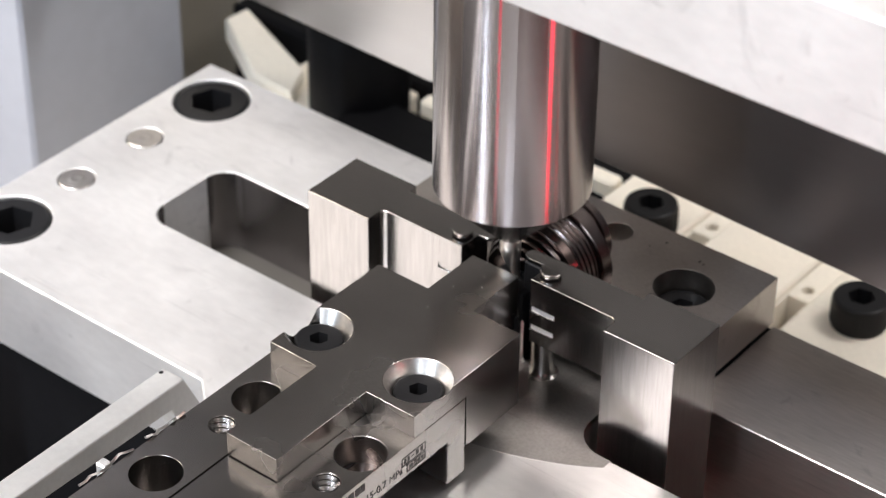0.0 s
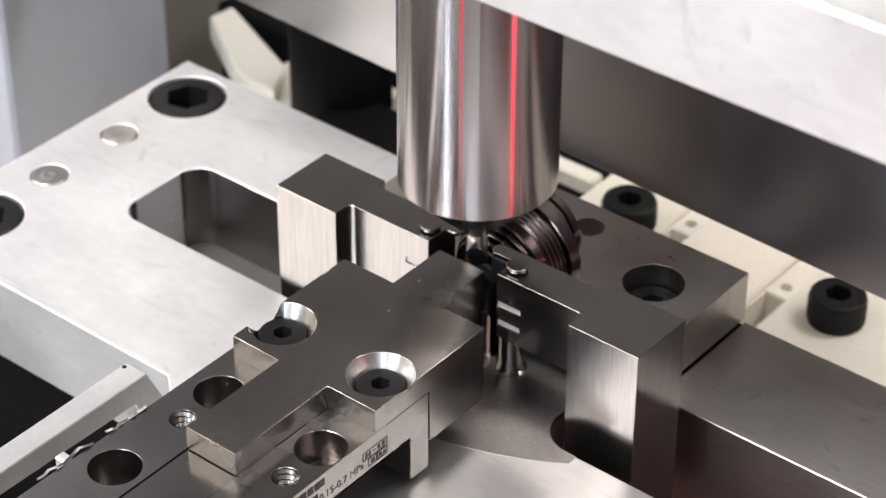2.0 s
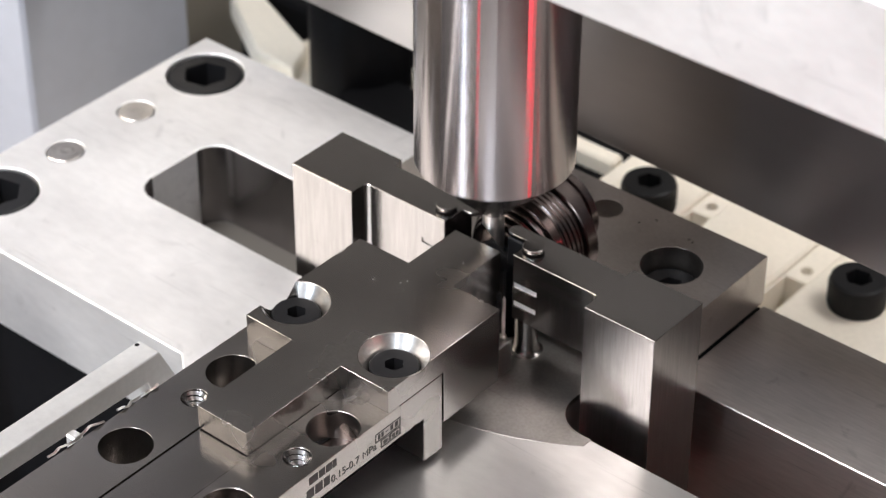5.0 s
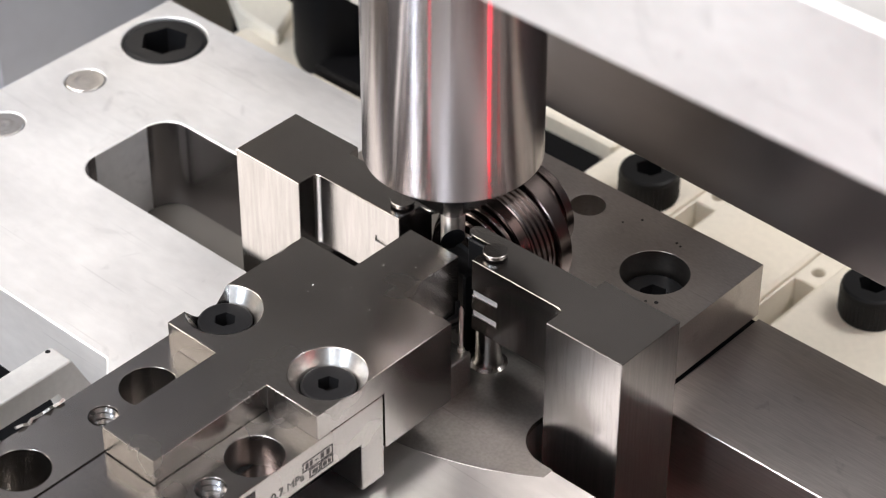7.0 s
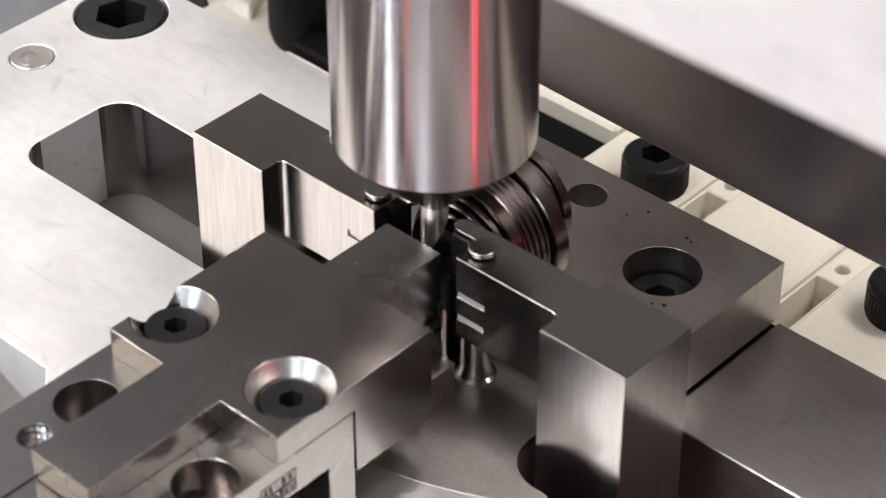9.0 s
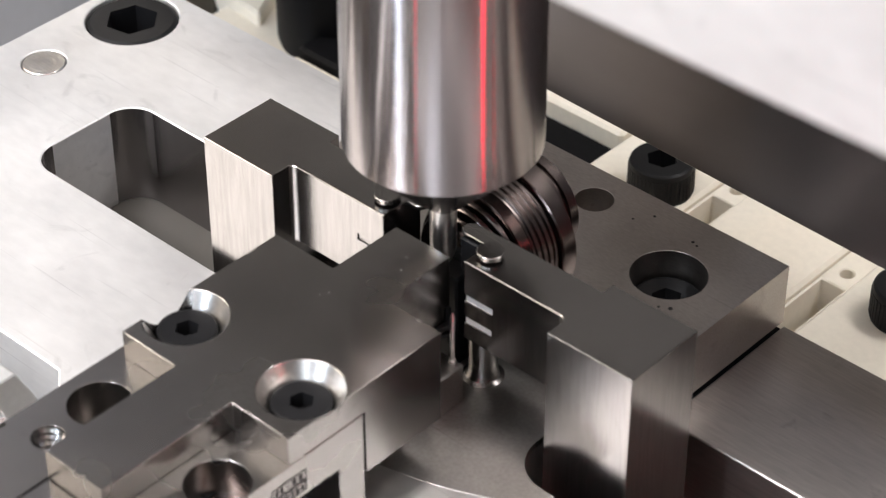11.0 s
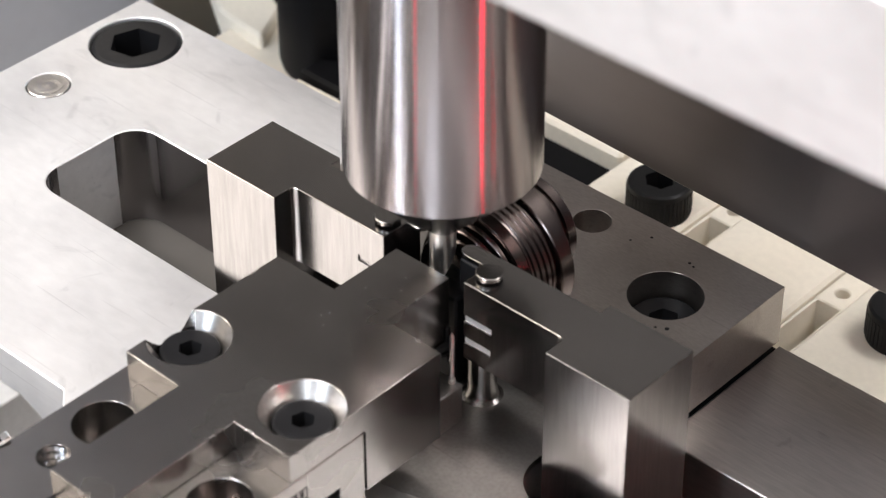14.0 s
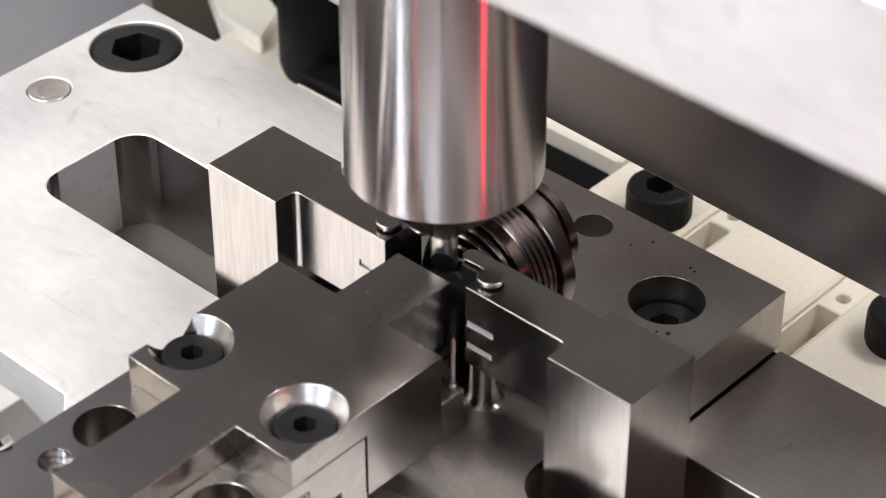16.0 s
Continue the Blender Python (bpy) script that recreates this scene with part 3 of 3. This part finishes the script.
# ---- behind the fixture ----
base = tagged(part("black_pedestal", box(B(), -66, 15, -20.5, -7, -75, P - 11.32), BLACK_RUBBER, chamfer=0.5), "black machine pedestal under the aluminium plate", "pedestal")
tagged(part("grey_pedestal", box(B(), -66, 15, -6.9, 25, -75, P - 11.32), DARK_PANEL, chamfer=0.5), "grey painted pedestal under the aluminium plate", "pedestal")
tagged(part("support_block", box(B(), -24, 74, -69, -6.5, -75, P - 11.32), ALU, chamfer=0.5), "aluminium support under the front of the plate", "support")
tagged(part("black_tray", box(B(), -140, -24.5, -160, -21, -75, -58), TRAY, chamfer=1.0), "black tray lying under the overhanging plate", "tray")


def cream_rail(x0, x1, label):
    r = thing("cream_rail_plate", (x0 + x1) / 2, 55, -75, label, "machine plate", "cream plates behind the fixture")
    w = (x1 - x0) / 2
    part("slab", box(B(), -w, w, -27.5, 45, 38.0, 45.0), CREAM, r, chamfer=0.4)
    part("riser", box(B(), -w + 1, w - 1, -26, 44, 0, 38.0), CREAM, r)
    return r


for x0, x1 in ((-26.0, -13.3), (-9.7, 3.7), (7.4, 40.0), (43.5, 80)):
    cream_rail(x0, x1, "cream painted machine plate behind the fixture")
tagged(part("cream_ledge", box(B(), -68, -26.2, 28, 47.7, -75, -33), CREAM, chamfer=0.4), "cream painted ledge beside the cable channel", "ledge")
tagged(part("low_cream_ledge", box(B(), -87, -68.2, 42, 67.8, -75, -37), CREAM, chamfer=0.4), "low cream painted ledge under the angled bracket", "ledge")
tagged(part("black_cover", box(B(), -68, -26.2, 47.9, 57.2, -75, -32), BLACK_RUBBER, chamfer=0.4), "black plastic cover strip behind the fixture", "cover")
for x0, x1, hy in ((-13.2, -9.8, 58.4), (3.8, 7.3, 54.5), (40.1, 43.4, 54)):
    st = thing("spacer_strip", (x0 + x1) / 2, 55, -75, "cream spacer strip with a hole and a slot", "spacer", "spacer strips")
    w = (x1 - x0) / 2
    part("strip", box(B(), -w, w, -27, 45, 0, 44.4), CREAM, st, chamfer=0.2,
         cutters=[prism(B(), circle(0.1, hy - 55, 0.78, 28), 4, 50), box(B(), -w + 0.35, w - 0.3, -28, hy - 55 - 2.4, 20, 50)])
for x, y in ((-17.2, 52.4), (14.3, 51.9)):
    sc = cap_screw(x, y, -30, 3.55, 4.0, 3.0, "tall black socket-head cap screw on the cream plate", "cream plate screws", shank=2)
    knurl(sc, 3.55, 4.0)
tagged(part("black_channel", prism(B(), [(-106, 68), (-60.2, 68), (-60.2, 60.2), (-26.4, 60.2), (-26.4, 120), (-106, 120)], -75, -36), BLACK_RUBBER, chamfer=0.6), "black plastic cable channel behind the fixture", "channel")
tagged(part("white_rail", box(B(), -60, -26.6, 57.4, 60.0, -75, -30), CREAM, chamfer=0.4), "narrow cream rail beside the cable channel", "rail")
mot = thing("black_cylinder", -71, 57.5, -37, "black rubber-coated upright cylinder behind the plate", "cylinder")
part("barrel", lathe(B(), [(6.0, 0), (7.0, 0.5), (7.3, 1.6), (7.3, 17.4), (6.6, 18.6), (5.0, 19)], n=64), BLACK_RUBBER, mot)
part("cap", lathe(B(), [(4.0, 18.9), (4.0, 22.0), (3.4, 22.6)], n=48), BLACK_RUBBER, mot)
cb = thing("cream_bracket", -92.0, 60.5, -75, "cream painted angled bracket behind the plate", "bracket")
part("arm", prism(B(), [(-10.5, 2.5), (3.5, -6.6), (12, -7.5), (8.8, -1), (-10.0, 7.2)], 36, 40), CREAM, cb, chamfer=0.4)
part("foot", box(B(), 3.2, 8.5, -6.2, -2.2, 0, 36), CREAM, cb)
tagged(part("pale_column", box(B(), -150, -108.4, 28, 60, -75, 120), PANEL_LIGHT, chamfer=0.6), "pale bluish painted machine column", "column")
tagged(part("grey_column", box(B(), -160, -125, 61, 90, -75, 120), PANEL, chamfer=0.6), "grey painted machine column", "column")
tagged(part("machine_backboard", box(B(), -500, 500, 240, 250, -75, 100), DARK_PANEL, chamfer=1), "grey painted board closing the back of the machine", "panel")
# unseen dark board, added so that the steel tops mirror something dark
tagged(part("dark_reflection_board", box(B(), -500, 500, 240, 262, 101, 325), DARK_BOARD, chamfer=1), "dark board added out of view for the steel tops to reflect", "panel")
tagged(part("pale_post", box(B(), -66, -59.5, -40, -34, -75, -24), PANEL_LIGHT, chamfer=0.4), "pale painted post beside the tray", "post")

# ---- unseen panels beside the camera's way, added for the spindle to reflect ----
def cover(x0, y0, x1, y1, z1, mat, label):
    n = Vector((y1 - y0, x0 - x1)).normalized() * 4
    bm = prism(B(), [(x0, y0), (x1, y1), (x1 + n.x, y1 + n.y), (x0 + n.x, y0 + n.y)], -75, z1)
    return tagged(part("reflection_panel", bm, mat, chamfer=0.6), label, "cover")


cover(-142, -54, -98, -112, 25, CREAM, "cream panel added out of view for the spindle to reflect")
cover(62, -80, 104, -20, -8, RED_PAINT, "dark red panel added out of view for the spindle to reflect")

# ---- loose dust ----
def dust(areas, label):
    bm, rnd = B(), random.Random(11)
    for x0, x1, y0, y1, z, count in areas:
        for _ in range(count):
            x, y, r, a = rnd.uniform(x0, x1), rnd.uniform(y0, y1), rnd.choice((0.025, 0.03, 0.035, 0.06)), rnd.uniform(0, 6.28)
            ring = [bm.verts.new((x + r * math.cos(a + q), y + r * (0.4 + 0.6 * rnd.random()) * math.sin(a + q), z)) for q in (0, 1.26, 2.51, 3.77, 5.03)]
            tip = bm.verts.new((x, y, z + r * 0.8))
            for p, q in zip(ring, ring[1:] + ring[:1]):
                bm.faces.new((p, q, tip))
            bm.faces.new(ring[::-1])
    tagged(part("metal_dust", bm, ALU_SATIN), label, "dust", kind="stuff")


dust(((-9.5, 4.0, -14.5, -9.3, 0.0, 12), (-7.0, -0.5, -28, -15, 0.0, 7), (-6.5, -1.0, -8, -1, 0.0, 3)),
     "tiny bright metal dust specks on the steel carrier block")

# ---- lamps' fittings, added out of view in the room ----
for at, sx, sy, watts, tone in LAMPS:
    fx = thing("ceiling_light", at[0] * 1000, at[1] * 1000, 1275, "long white ceiling light fitting, added out of view", "ceiling light", "ceiling lights")
    part("housing", box(B(), -sx * 510, sx * 510, -sy * 520, sy * 520, 2, 25), CEILING, fx)
# glowing red posts, added out of view to draw red streaks on the spindle
red_post = thing("red_streak_post", 103.4, -9.2, -75, "red glowing post added out of view for the spindle's red streak", "signal lamp")
part("post", lathe(B(), [(5.0, 0), (5.0, 8)], n=24), BLACK, red_post)
part("lens", lathe(B(), [(4.2, 8), (4.2, 96), (3, 98)], n=24), RED_GLOW, red_post)
dim_red_post = thing("red_streak_post", 36, -150, -75, "dim red glowing post added out of view for the spindle's second streak", "signal lamp")
part("post", lathe(B(), [(5, 0), (5, 8)], n=24), BLACK, dim_red_post)
part("lens", lathe(B(), [(4.6, 8), (4.6, 100), (3, 101)], n=24), RED_DIM, dim_red_post)

# ---- spindle ----
def spindle():
    s = thing("spindle", -3.0, 2.5, 0, "polished steel spindle with a rotating pointed tool tip", "spindle")
    part("body", lathe(B(), [(8.05, 9.2), (8.36, 9.5), (8.36, 95)], n=128), TURNED, s)
    part("nose_cone", lathe(B(), [(1.3, 2.5), (1.45, 2.65), (8.08, 9.25)], n=96), STEEL, s)
    scoop = B()
    side = [(-1.8, 2.13), (-4.0, 2.13), (-4.0, -4.6), (2.1, -4.6)]
    ends = [[scoop.verts.new((x, y, z)) for y, z in side] for x in (-3, 3)]
    scoop.faces.new(ends[0])
    scoop.faces.new(ends[1][::-1])
    for k in range(4):
        scoop.faces.new((ends[0][k], ends[1][k], ends[1][(k + 1) % 4], ends[0][(k + 1) % 4]))
    tip = part("tool_tip", lathe(B(), [(1.05, -3.1), (1.15, -2.9), (1.15, 2.9)], n=48), STEEL_BRIGHT, s, cutters=[scoop])
    # the cut face is coloured black for the darkness it reflects
    tip.data.materials.append(BLACK)
    for f in tip.data.polygons:
        if f.normal.y < -0.7 and f.normal.z < -0.3:
            f.material_index = 1
    return s


spin = spindle()


# ---- motion of the spindle ----
def motions():
    rows = []
    for i in range(33):
        t = i * 0.5
        a = -138.46 * (t - 1.85) if t <= 14.5 else -138.46 * (14.5 - 1.85) - {15.0: 50, 15.5: 62, 16.0: 68}[t]
        rows.append((t, pose(-0.0030, 0.0025, 0, 0, 0, a + 48)))
    walk(spin, rows)


motions()
